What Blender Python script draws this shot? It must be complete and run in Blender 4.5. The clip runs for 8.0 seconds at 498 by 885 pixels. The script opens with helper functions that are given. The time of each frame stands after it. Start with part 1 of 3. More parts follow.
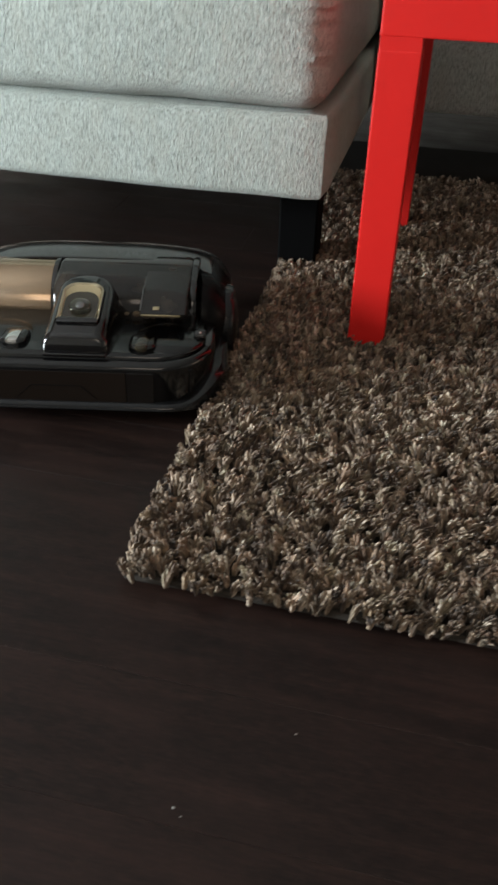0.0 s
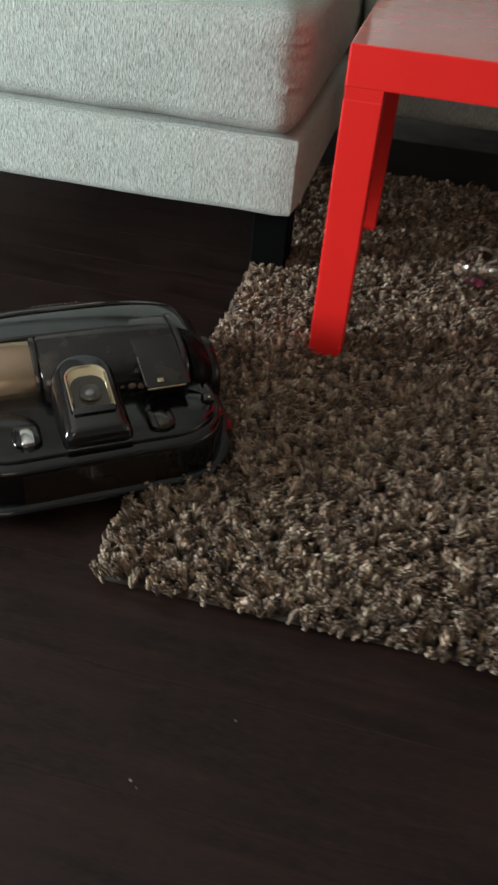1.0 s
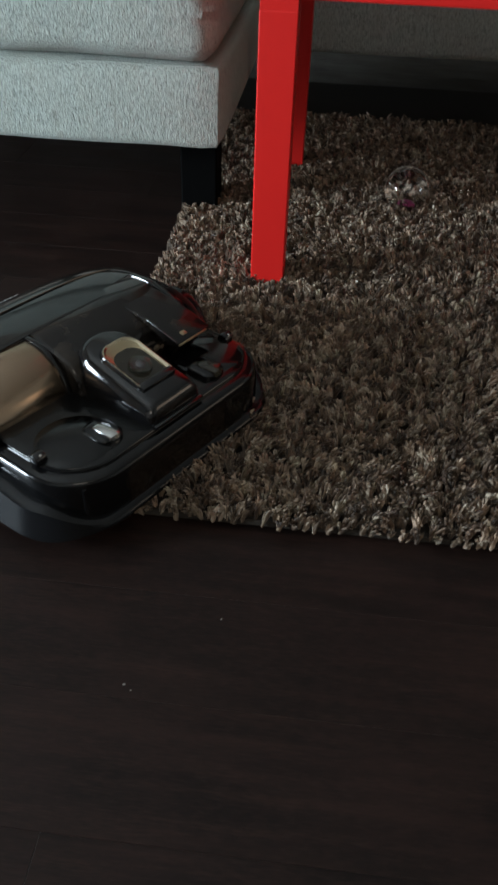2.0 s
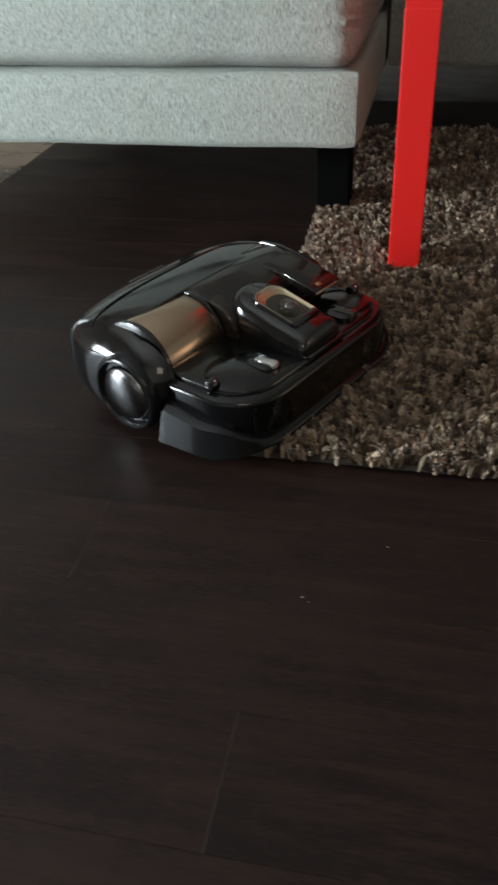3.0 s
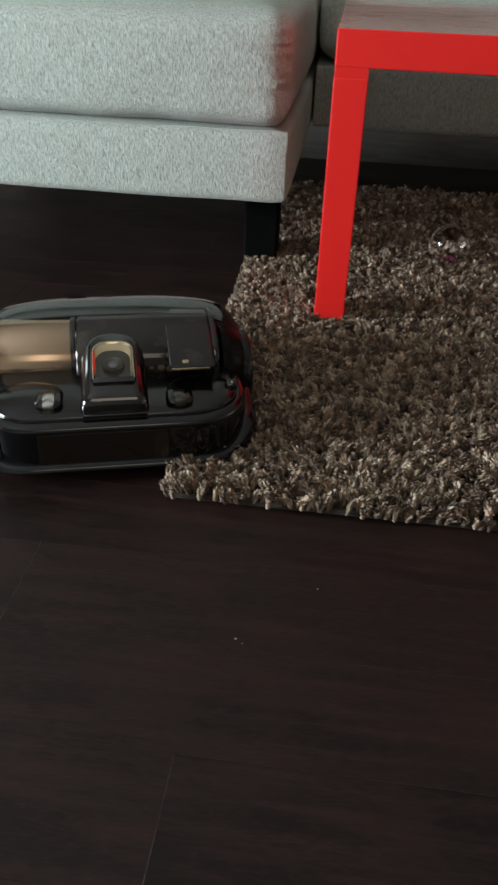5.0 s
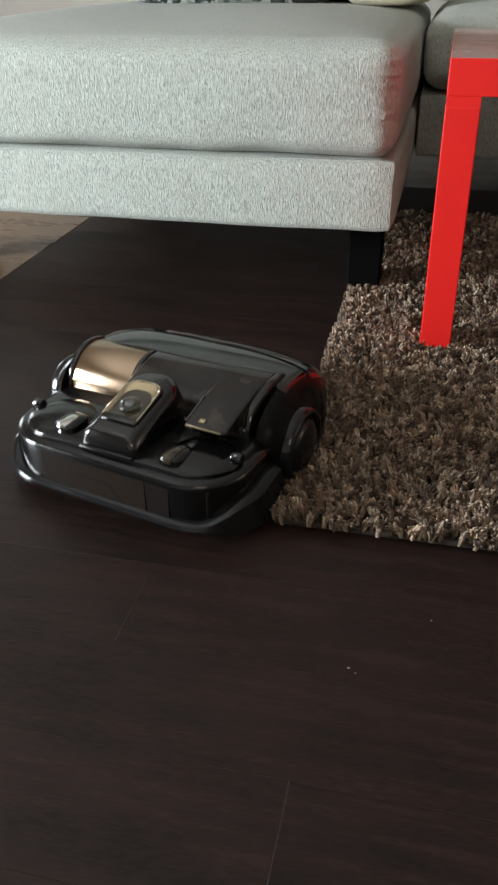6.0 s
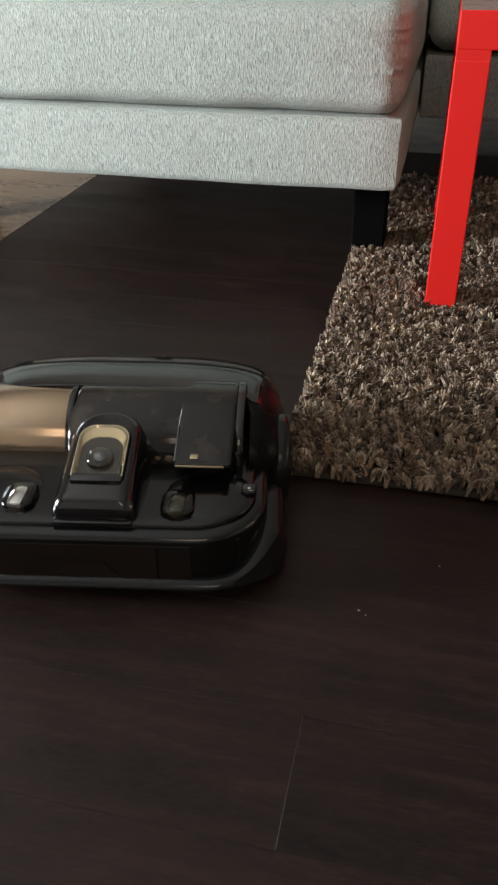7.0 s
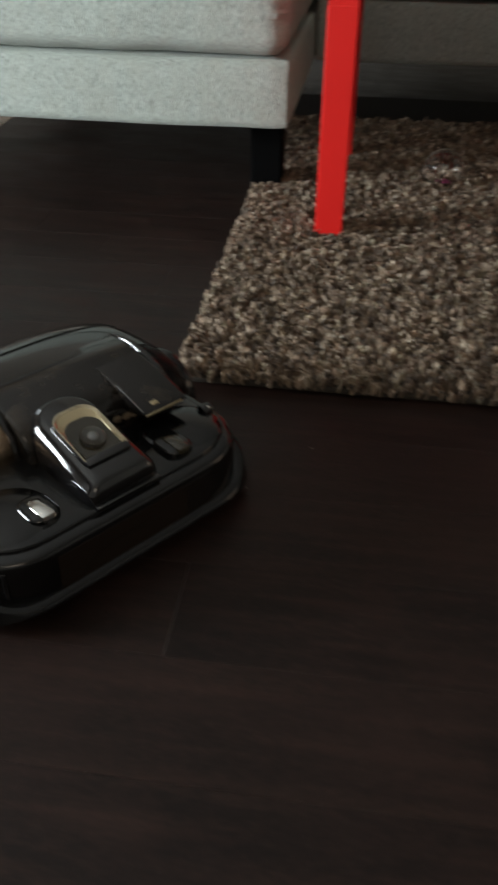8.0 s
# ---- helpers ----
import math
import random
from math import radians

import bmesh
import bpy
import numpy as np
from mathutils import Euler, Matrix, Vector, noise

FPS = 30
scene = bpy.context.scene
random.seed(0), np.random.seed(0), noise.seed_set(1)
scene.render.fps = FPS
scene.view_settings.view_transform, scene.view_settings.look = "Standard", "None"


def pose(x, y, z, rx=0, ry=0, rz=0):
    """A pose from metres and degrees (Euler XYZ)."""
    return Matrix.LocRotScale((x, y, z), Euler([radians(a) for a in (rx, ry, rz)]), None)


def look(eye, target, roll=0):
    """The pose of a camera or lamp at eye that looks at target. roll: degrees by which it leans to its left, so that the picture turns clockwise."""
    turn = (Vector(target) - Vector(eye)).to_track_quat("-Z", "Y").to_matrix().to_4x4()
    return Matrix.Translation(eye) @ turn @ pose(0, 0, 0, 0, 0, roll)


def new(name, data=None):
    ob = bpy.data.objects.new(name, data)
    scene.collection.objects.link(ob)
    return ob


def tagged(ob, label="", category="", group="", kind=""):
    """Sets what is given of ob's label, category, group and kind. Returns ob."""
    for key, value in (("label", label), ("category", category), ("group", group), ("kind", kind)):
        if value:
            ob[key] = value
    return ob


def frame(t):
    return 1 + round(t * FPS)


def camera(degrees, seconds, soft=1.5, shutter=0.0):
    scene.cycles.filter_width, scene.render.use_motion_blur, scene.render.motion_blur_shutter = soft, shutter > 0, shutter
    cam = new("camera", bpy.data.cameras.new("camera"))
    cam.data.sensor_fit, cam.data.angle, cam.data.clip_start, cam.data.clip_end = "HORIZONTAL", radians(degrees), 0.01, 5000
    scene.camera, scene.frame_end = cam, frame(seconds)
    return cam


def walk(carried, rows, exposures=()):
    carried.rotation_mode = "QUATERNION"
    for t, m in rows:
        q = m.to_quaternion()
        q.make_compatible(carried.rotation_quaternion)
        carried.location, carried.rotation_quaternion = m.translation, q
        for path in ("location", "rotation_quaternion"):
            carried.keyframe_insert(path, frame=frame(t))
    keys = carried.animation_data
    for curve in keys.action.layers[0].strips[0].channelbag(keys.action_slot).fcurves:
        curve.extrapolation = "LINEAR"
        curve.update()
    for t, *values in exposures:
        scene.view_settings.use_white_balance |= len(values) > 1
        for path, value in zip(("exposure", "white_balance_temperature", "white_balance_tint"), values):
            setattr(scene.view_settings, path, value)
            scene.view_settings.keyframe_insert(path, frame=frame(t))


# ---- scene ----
cam = camera(34.7, 8.0, soft=2.5, shutter=0.4)
PATH = [
    (0, (0.232, 0.239, 0.547), (-0.114, 1.844, -0.595), 1.8),
    (0.2, (0.212, 0.233, 0.525), (-0.128, 1.844, -0.61), 2.8),
    (0.5, (0.219, 0.243, 0.548), (-0.138, 1.842, -0.599), 1.5),
    (0.8, (0.228, 0.24, 0.637), (-0.07, 1.765, -0.622), 3.3),
    (1, (0.256, 0.203, 0.676), (-0.014, 1.745, -0.569), 5.3),
    (1.2, (0.266, 0.171, 0.706), (0.043, 1.688, -0.578), 7.0),
    (2.3, (0.248, 0.141, 0.56), (0.096, 1.694, -0.692), -0.2),
    (2.5, (0.241, 0.117, 0.539), (0.021, 1.711, -0.645), -1.3),
    (2.7, (0.234, 0.056, 0.557), (-0.047, 1.641, -0.629), -2.6),
    (3, (0.199, 0.022, 0.569), (-0.177, 1.593, -0.61), -2.8),
    (3.2, (0.171, 0.004, 0.586), (-0.224, 1.588, -0.569), -3.2),
    (3.5, (0.158, 0.027, 0.583), (-0.141, 1.604, -0.611), -2.8),
    (3.7, (0.176, 0.017, 0.577), (-0.057, 1.615, -0.603), -0.5),
    (4, (0.178, 0.006, 0.572), (0.056, 1.609, -0.618), 1.1),
    (4.2, (0.191, 0.001, 0.572), (0.098, 1.648, -0.56), 2.3),
    (5.3, (0.174, 0.005, 0.584), (-0.083, 1.67, -0.495), 1.0),
    (5.5, (0.167, 0.004, 0.58), (-0.151, 1.668, -0.483), -0.2),
    (5.8, (0.157, 0.005, 0.589), (-0.214, 1.658, -0.473), -0.7),
    (6, (0.154, -0.005, 0.582), (-0.242, 1.66, -0.454), -0.7),
    (6.3, (0.149, 0.003, 0.59), (-0.234, 1.674, -0.441), -2.1),
    (6.5, (0.134, -0.018, 0.573), (-0.23, 1.66, -0.453), -0.9),
    (6.8, (0.12, -0.016, 0.581), (-0.219, 1.614, -0.528), -0.9),
    (7, (0.141, -0.029, 0.559), (-0.234, 1.608, -0.527), -0.2),
    (7.2, (0.145, -0.032, 0.58), (-0.251, 1.569, -0.551), -1.2),
    (7.5, (0.157, -0.078, 0.58), (-0.267, 1.48, -0.601), -1.9),
    (7.7, (0.188, -0.096, 0.616), (-0.198, 1.442, -0.604), -2.2),
    (8, (0.223, -0.163, 0.58), (0.008, 1.440, -0.600), 0.6),
]
walk(cam, [(t, look(eye, target, roll)) for t, eye, target, roll in PATH], exposures=[
    (0, -0.07, 6550, 14), (1.0, -0.12, 6600, 14), (2.4, -0.57, 5900, 9), (3.0, -0.27, 6450, 13), (3.5, -0.20, 6550, 13), (4.0, -0.50, 6450, 12), (5.3, -0.09, 6470, 14),
    (6.0, 0.07, 6720, 17), (6.6, 0.06, 6770, 18), (7.0, -0.01, 6770, 18), (7.5, -0.09, 6720, 16), (8, -0.36, 6670, 13)])

# ---- light ----
world = bpy.data.worlds.new("sky")
scene.world = world
world.use_nodes = True
wn = world.node_tree.nodes
sky = wn.new("ShaderNodeTexSky")
sky.sky_type = "NISHITA"
sky.sun_disc = False
sky.sun_elevation, sky.sun_rotation = radians(38), radians(200)
wn["Background"].inputs["Strength"].default_value = 0.12
world.node_tree.links.new(sky.outputs["Color"], wn["Background"].inputs["Color"])

# the room: x, y, z limits
X0, X1, Y0, Y1, ZC = -3.3, 4.2, -2.6, 4.4, 2.9
# windows: (centre along the wall, sill, width, height)
WIN_S = (0.9, 1.50, 1.4, 1.25)
WIN_W = (-0.05, 0.30, 1.1, 0.90)
WIN_NW = (3.25, 0.15, 0.9, 1.30)
# unseen east opening, added to give the bronze cylinder its warm band
WIN_ADDED = (1.3, 0.35, 1.4, 0.90)


def window_lamp(name, m, w, h, power, colour):
    lamp = bpy.data.lights.new(name, "AREA")
    lamp.shape, lamp.size, lamp.size_y, lamp.energy, lamp.color = "RECTANGLE", w, h, power, colour
    ob = new(name, lamp)
    ob.matrix_world = m
    return ob


window_lamp("window_light_south", look((WIN_S[0], Y0 - 0.02, WIN_S[1] + WIN_S[3] / 2), (WIN_S[0], 0, WIN_S[1] + WIN_S[3] / 2 - 0.9)), WIN_S[2], WIN_S[3], 16, (1.0, 0.84, 0.60))
window_lamp("window_light_west", look((X0 - 0.02, WIN_W[0], WIN_W[1] + WIN_W[3] / 2), (0, WIN_W[0] + 1.0, WIN_W[1] + WIN_W[3] / 2 - 0.5)), WIN_W[2], WIN_W[3], 325, (0.83, 0.955, 1.0))
window_lamp("window_light_northwest", look((X0 - 0.02, WIN_NW[0], WIN_NW[1] + WIN_NW[3] / 2), (0, WIN_NW[0] - 2.2, 0.6)), WIN_NW[2], WIN_NW[3], 26, (0.82, 0.95, 1.0))
# added warm lamp for the orange reflection on the bronze
window_lamp("added_light_east", look((X1 + 0.02, WIN_ADDED[0], WIN_ADDED[1] + WIN_ADDED[3] / 2), (0, WIN_ADDED[0], 0.5)), WIN_ADDED[2], WIN_ADDED[3], 7, (1.0, 0.66, 0.34))


# ---- materials ----
class Mat:
    """A node material with short ways to add nodes."""

    def __init__(self, name, colour=(0.5, 0.5, 0.5), rough=0.5, metal=0.0, coat=0.0):
        self.m = bpy.data.materials.new(name)
        self.m.use_nodes = True
        self.t = self.m.node_tree
        self.b = self.t.nodes["Principled BSDF"]
        self.b.inputs["Base Color"].default_value = (*colour, 1)
        self.b.inputs["Roughness"].default_value = rough
        self.b.inputs["Metallic"].default_value = metal
        self.b.inputs["Coat Weight"].default_value = coat
        self.b.inputs["Coat Roughness"].default_value = 0.03

    def node(self, kind, **values):
        n = self.t.nodes.new("ShaderNode" + kind)
        for key, value in values.items():
            n.inputs[key.replace("_", " ")].default_value = value
        return n

    def link(self, a, b):
        self.t.links.new(a, b)

    def coords(self, scale=(1, 1, 1), kind="Object"):
        tc, mp = self.node("TexCoord"), self.node("Mapping")
        mp.inputs["Scale"].default_value = scale
        self.link(tc.outputs[kind], mp.inputs["Vector"])
        return mp.outputs["Vector"]

    def noise(self, vec, scale, detail=4.0, rough=0.55):
        n = self.node("TexNoise", Scale=scale, Detail=detail, Roughness=rough)
        self.link(vec, n.inputs["Vector"])
        return n.outputs["Fac"]

    def ramp(self, fac, stops):
        r = self.node("ValToRGB")
        e = r.color_ramp.elements
        while len(e) < len(stops):
            e.new(0.5)
        for el, (p, c) in zip(e, stops):
            el.position, el.color = p, (*c, 1)
        self.link(fac, r.inputs["Fac"])
        return r.outputs["Color"]

    def span(self, fac, lo, hi, a=0.0, b=1.0):
        r = self.node("MapRange")
        for key, value in (("From Min", a), ("From Max", b), ("To Min", lo), ("To Max", hi)):
            r.inputs[key].default_value = value
        self.link(fac, r.inputs["Value"])
        return r.outputs["Result"]

    def mix(self, fac, a, b, how="MIX"):
        n = self.t.nodes.new("ShaderNodeMix")
        n.data_type, n.blend_type = "RGBA", how
        for value, sock in ((fac, n.inputs[0]), (a, n.inputs[6]), (b, n.inputs[7])):
            if hasattr(value, "links"):
                self.link(value, sock)
            elif isinstance(value, tuple):
                sock.default_value = (*value, 1)
            else:
                sock.default_value = value
        return n.outputs[2]

    def base(self, sock):
        self.link(sock, self.b.inputs["Base Color"])

    def rough(self, sock):
        self.link(sock, self.b.inputs["Roughness"])

    def bump(self, fac, strength, distance):
        n = self.node("Bump", Strength=strength, Distance=distance)
        self.link(fac, n.inputs["Height"])
        last = self.b.inputs["Normal"].links
        if last:
            self.link(last[0].from_socket, n.inputs["Normal"])
        self.link(n.outputs["Normal"], self.b.inputs["Normal"])


def fabric_material():
    m = Mat("sofa_fabric", rough=0.95)
    slub = m.noise(m.coords((560, 560, 95)), 1.0, 3.0, 0.6)
    weft = m.noise(m.coords((190, 190, 850)), 1.0, 2.0, 0.6)
    fleck = m.noise(m.coords((480, 480, 210)), 1.0, 2.0)
    nub = m.noise(m.coords((430, 430, 180)), 1.0, 2.0, 0.55)
    broad = m.noise(m.coords((38, 38, 12)), 1.0, 3.0)
    c = m.ramp(slub, [(0.32, (0.168, 0.186, 0.166)), (0.47, (0.355, 0.392, 0.356)), (0.66, (0.525, 0.575, 0.525))])
    c = m.mix(m.span(weft, 0.0, 0.35, 0.35, 0.7), c, (0.452, 0.497, 0.450))
    c = m.mix(m.span(fleck, 0.0, 0.6, 0.56, 0.70), c, (0.15, 0.15, 0.132))
    c = m.mix(m.span(broad, 0.0, 0.35, 0.4, 0.7), c, (0.372, 0.377, 0.318))
    m.base(c)
    m.bump(slub, 0.8, 0.0016)
    m.bump(nub, 0.65, 0.0024)
    m.bump(weft, 0.35, 0.0008)
    m.b.inputs["Sheen Weight"].default_value = 0.15
    return m.m


def wood_material():
    m = Mat("dark_stained_wood", rough=0.35)
    info = m.node("ObjectInfo")
    shift = m.node("CombineXYZ")
    m.link(m.span(info.outputs["Random"], 0, 40), shift.inputs["X"])
    m.link(m.span(info.outputs["Random"], 0, 17), shift.inputs["Y"])
    add = m.node("VectorMath")
    m.link(m.coords((6.0, 60, 60)), add.inputs[0])
    m.link(shift.outputs["Vector"], add.inputs[1])
    grain = m.noise(add.outputs["Vector"], 1.0, 6.0, 0.65)
    pores = m.noise(m.coords((70, 460, 460)), 1.0, 3.0, 0.6)
    cloud = m.noise(m.coords((1, 1.6, 1)), 6.0, 3.0)
    c = m.ramp(grain, [(0.25, (0.0040, 0.0026, 0.0023)), (0.5, (0.0112, 0.0060, 0.0050)), (0.78, (0.034, 0.0172, 0.0126))])
    c = m.mix(m.span(info.outputs["Random"], 0.0, 0.35), c, (0.022, 0.0118, 0.0092))
    c = m.mix(m.span(pores, 0.75, 0.0, 0.32, 0.55), c, (0.005, 0.0035, 0.003))
    c = m.mix(m.span(pores, 0.0, 0.40, 0.56, 0.75), c, (0.034, 0.023, 0.018))
    c = m.mix(m.span(cloud, 0.0, 0.5, 0.45, 0.7), c, (0.030, 0.0142, 0.0106))
    streak = m.noise(m.coords((2.2, 34, 34)), 1.0, 4.0, 0.6)
    c = m.mix(m.span(streak, 0.0, 0.55, 0.5, 0.72), c, (0.031, 0.0148, 0.0110))
    mottle = m.noise(m.coords((55, 110, 110)), 1.0, 4.0, 0.7)
    c = m.mix(m.span(mottle, 0.0, 0.32, 0.48, 0.70), c, (0.030, 0.0152, 0.0118))
    m.base(c)
    m.rough(m.span(cloud, 0.34, 0.52, 0.3, 0.7))
    m.bump(grain, 0.10, 0.0006)
    m.bump(pores, 0.32, 0.0006)
    m.b.inputs["Specular IOR Level"].default_value = 0.19
    return m.m


def stone_material():
    m = Mat("travertine_tile", rough=0.28)
    a = m.noise(m.coords((1, 2.6, 1)), 3.2, 7.0, 0.62)
    b = m.noise(m.coords(), 34.0, 4.0)
    c = m.ramp(a, [(0.28, (0.075, 0.046, 0.028)), (0.47, (0.16, 0.103, 0.062)), (0.60, (0.22, 0.153, 0.098)), (0.75, (0.29, 0.235, 0.175))])
    m.base(m.mix(m.span(b, 0.0, 0.3, 0.4, 0.7), c, (0.17, 0.105, 0.062)))
    m.rough(m.span(a, 0.2, 0.38, 0.3, 0.7))
    m.bump(b, 0.08, 0.0008)
    return m.m


def pile_material():
    m = Mat("rug_wool", rough=0.9)
    geo = m.node("NewGeometry")
    cell = m.node("TexVoronoi", Scale=112.0)
    m.link(m.coords((1, 1, 0.02)), cell.inputs["Vector"])
    split = m.node("SeparateColor")
    m.link(cell.outputs["Color"], split.inputs["Color"])
    tuft = split.outputs["Red"]
    mixed = m.node("Math")
    mixed.operation = "MULTIPLY_ADD"
    m.link(geo.outputs["Random Per Island"], mixed.inputs[0])
    mixed.inputs[1].default_value = 0.26
    m.link(m.span(tuft, 0.06, 0.76), mixed.inputs[2])
    c = m.ramp(mixed.outputs["Value"], [(0.0, (0.030, 0.020, 0.014)), (0.25, (0.080, 0.053, 0.036)), (0.5, (0.195, 0.134, 0.091)), (0.75, (0.37, 0.275, 0.195)), (1.0, (0.66, 0.56, 0.44))])
    broad = m.noise(m.coords(), 14.0, 3.0)
    c = m.mix(m.span(broad, 0.0, 0.4, 0.42, 0.7), c, (0.10, 0.066, 0.043))
    c = m.mix(m.span(split.outputs["Green"], 0.0, 0.45, 0.70, 0.85), c, m.mix(1.0, c, (1.15, 0.92, 0.80), "MULTIPLY"))
    c = m.mix(m.span(split.outputs["Blue"], 0.0, 0.5, 0.72, 0.88), c, m.mix(1.0, c, (0.90, 1.02, 0.92), "MULTIPLY"))
    m.base(c)
    m.b.inputs["Sheen Weight"].default_value = 0.08
    return m.m


def plain_wall_material(name, colour):
    m = Mat(name, colour, rough=0.9)
    n = m.noise(m.coords(), 90.0, 4.0)
    b = m.noise(m.coords(), 1.6, 3.0)
    m.base(m.mix(m.span(b, 0.0, 0.12), colour, tuple(c * 0.86 for c in colour)))
    m.bump(n, 0.12, 0.001)
    return m.m


def lacquer_material():
    m = Mat("red_lacquer", (0.72, 0.018, 0.014), rough=0.32)
    n = m.noise(m.coords(), 240.0, 3.0)
    b = m.noise(m.coords(), 9.0, 3.0)
    m.base(m.mix(m.span(b, 0.0, 0.35, 0.35, 0.7), (0.74, 0.018, 0.014), (0.64, 0.014, 0.012)))
    m.rough(m.span(n, 0.36, 0.48, 0.35, 0.65))
    m.b.inputs["Specular IOR Level"].default_value = 0.35
    m.bump(n, 0.05, 0.0004)
    return m.m


def gloss_plastic(name, colour, rough=0.08, coat=0.6):
    m = Mat(name, colour, rough=rough, coat=coat)
    dust = m.noise(m.coords(), 420.0, 3.0, 0.7)
    smear = m.noise(m.coords((1, 2.5, 1)), 22.0, 4.0)
    m.base(m.mix(m.span(dust, 0.0, 0.05, 0.64, 0.75), colour, (0.30, 0.29, 0.27)))
    m.rough(m.span(smear, rough, rough + 0.12, 0.35, 0.75))
    return m.m


def brushed_metal(name, colour, rough=0.26):
    m = Mat(name, colour, rough=rough, metal=1.0)
    lines = m.noise(m.coords((40, 500, 500)), 1.0, 3.0)
    m.rough(m.span(lines, rough - 0.01, rough + 0.02, 0.3, 0.7))
    m.base(m.mix(m.span(lines, 0.0, 0.05, 0.3, 0.7), colour, tuple(c * 0.75 for c in colour)))
    return m.m


def glass_material(name, colour, rough=0.02, ior=1.46):
    m = Mat(name, colour, rough=rough)
    m.b.inputs["Transmission Weight"].default_value = 1.0
    m.b.inputs["IOR"].default_value = ior
    return m.m


def pattern_material():
    m = Mat("blotched_cotton", rough=0.95)
    v = m.node("TexVoronoi", Scale=34.0)
    m.link(m.coords((1, 1, 0.7)), v.inputs["Vector"])
    n = m.noise(m.coords(), 30.0, 3.0)
    a = m.mix(m.span(n, 0.0, 1.0, 0.49, 0.53), (0.018, 0.02, 0.024), (0.42, 0.43, 0.40))
    m.base(m.mix(m.span(v.outputs["Distance"], 0.0, 0.6, 0.5, 0.6), a, (0.10, 0.12, 0.12)))
    m.bump(m.noise(m.coords(), 700.0, 2.0), 0.4, 0.0006)
    return m.m


def weave_material(name, colour):
    m = Mat(name, colour, rough=0.95)
    n = m.noise(m.coords(), 600.0, 3.0)
    m.base(m.mix(m.span(n, 0.0, 0.4, 0.35, 0.7), colour, tuple(c * 0.6 for c in colour)))
    m.bump(n, 0.5, 0.0007)
    return m.m


def tabletop_material():
    m = Mat("polished_red_lacquer", (0.62, 0.016, 0.013), 0.22, coat=1.0)
    smear = m.noise(m.coords((1, 2, 1)), 14.0, 4.0)
    m.rough(m.span(smear, 0.18, 0.32, 0.3, 0.7))
    m.b.inputs["Coat Roughness"].default_value = 0.10
    return m.m


TOP_LACQUER = tabletop_material()
FABRIC, WOOD, STONE, PILE, LACQUER = fabric_material(), wood_material(), stone_material(), pile_material(), lacquer_material()
WALL, CEILING = plain_wall_material("wall_paint", (0.46, 0.425, 0.38)), plain_wall_material("ceiling_paint", (0.62, 0.60, 0.57))
FRAME_WHITE = plain_wall_material("window_frame_paint", (0.55, 0.55, 0.53))
WORN_WOOD = Mat("worn_board_end", (0.042, 0.036, 0.033), 0.5).m
UNDER = Mat("under_floor", (0.006, 0.005, 0.004), 0.8).m
JUTE = weave_material("rug_backing", (0.036, 0.028, 0.021))
BLACK_WOOD = Mat("black_lacquered_wood", (0.002, 0.002, 0.002), 0.75).m
BLACK_WOOD.node_tree.nodes["Principled BSDF"].inputs["Specular IOR Level"].default_value = 0.04
BLACK = gloss_plastic("gloss_black_plastic", (0.0045, 0.0042, 0.0045), 0.06, 0.0)
BLACK.node_tree.nodes["Principled BSDF"].inputs["Specular IOR Level"].default_value = 0.7
SATIN = gloss_plastic("satin_black_plastic", (0.006, 0.006, 0.0065), 0.30, 0.0)
DECK = gloss_plastic("black_deck_plastic", (0.004, 0.004, 0.0043), 0.09, 0.0)
DECK.node_tree.nodes["Principled BSDF"].inputs["Specular IOR Level"].default_value = 0.48
GUNMETAL = gloss_plastic("gunmetal_gloss_plastic", (0.008, 0.0082, 0.009), 0.11, 0.0)
GUNMETAL.node_tree.nodes["Principled BSDF"].inputs["Specular IOR Level"].default_value = 0.36
HOUSING = gloss_plastic("dull_black_plastic", (0.0055, 0.005, 0.005), 0.24, 0.0)
HOUSING.node_tree.nodes["Principled BSDF"].inputs["Specular IOR Level"].default_value = 0.08
SMOKE = gloss_plastic("smoked_gloss_plastic", (0.010, 0.008, 0.007), 0.05, 0.1)
SMOKE.node_tree.nodes["Principled BSDF"].inputs["Specular IOR Level"].default_value = 0.35
BIN = gloss_plastic("dusty_smoked_plastic", (0.010, 0.008, 0.007), 0.05, 0.1)


def dust_haze():
    t = BIN.node_tree
    b = t.nodes["Principled BSDF"]
    tc, n, r, mx = (t.nodes.new("ShaderNode" + k) for k in ("TexCoord", "TexNoise", "ValToRGB", "Mix"))
    n.inputs["Scale"].default_value, n.inputs["Detail"].default_value = 34.0, 5.0
    t.links.new(tc.outputs["Object"], n.inputs["Vector"])
    r.color_ramp.elements[0].position, r.color_ramp.elements[1].position = 0.50, 0.72
    t.links.new(n.outputs["Fac"], r.inputs["Fac"])
    mx.data_type = "RGBA"
    mx.inputs[6].default_value, mx.inputs[7].default_value = (0.011, 0.009, 0.008, 1), (0.036, 0.028, 0.021, 1)
    t.links.new(r.outputs["Color"], mx.inputs[0])
    t.links.new(mx.outputs[2], b.inputs["Base Color"])
    b.inputs["Specular IOR Level"].default_value = 0.35


dust_haze()
# black plastic; the brown in its colour imitates the floor's reflection
PANEL = gloss_plastic("reflection_tinted_plastic", (0.015, 0.0105, 0.008), 0.09, 0.0)
PANEL.node_tree.nodes["Principled BSDF"].inputs["Specular IOR Level"].default_value = 0.3
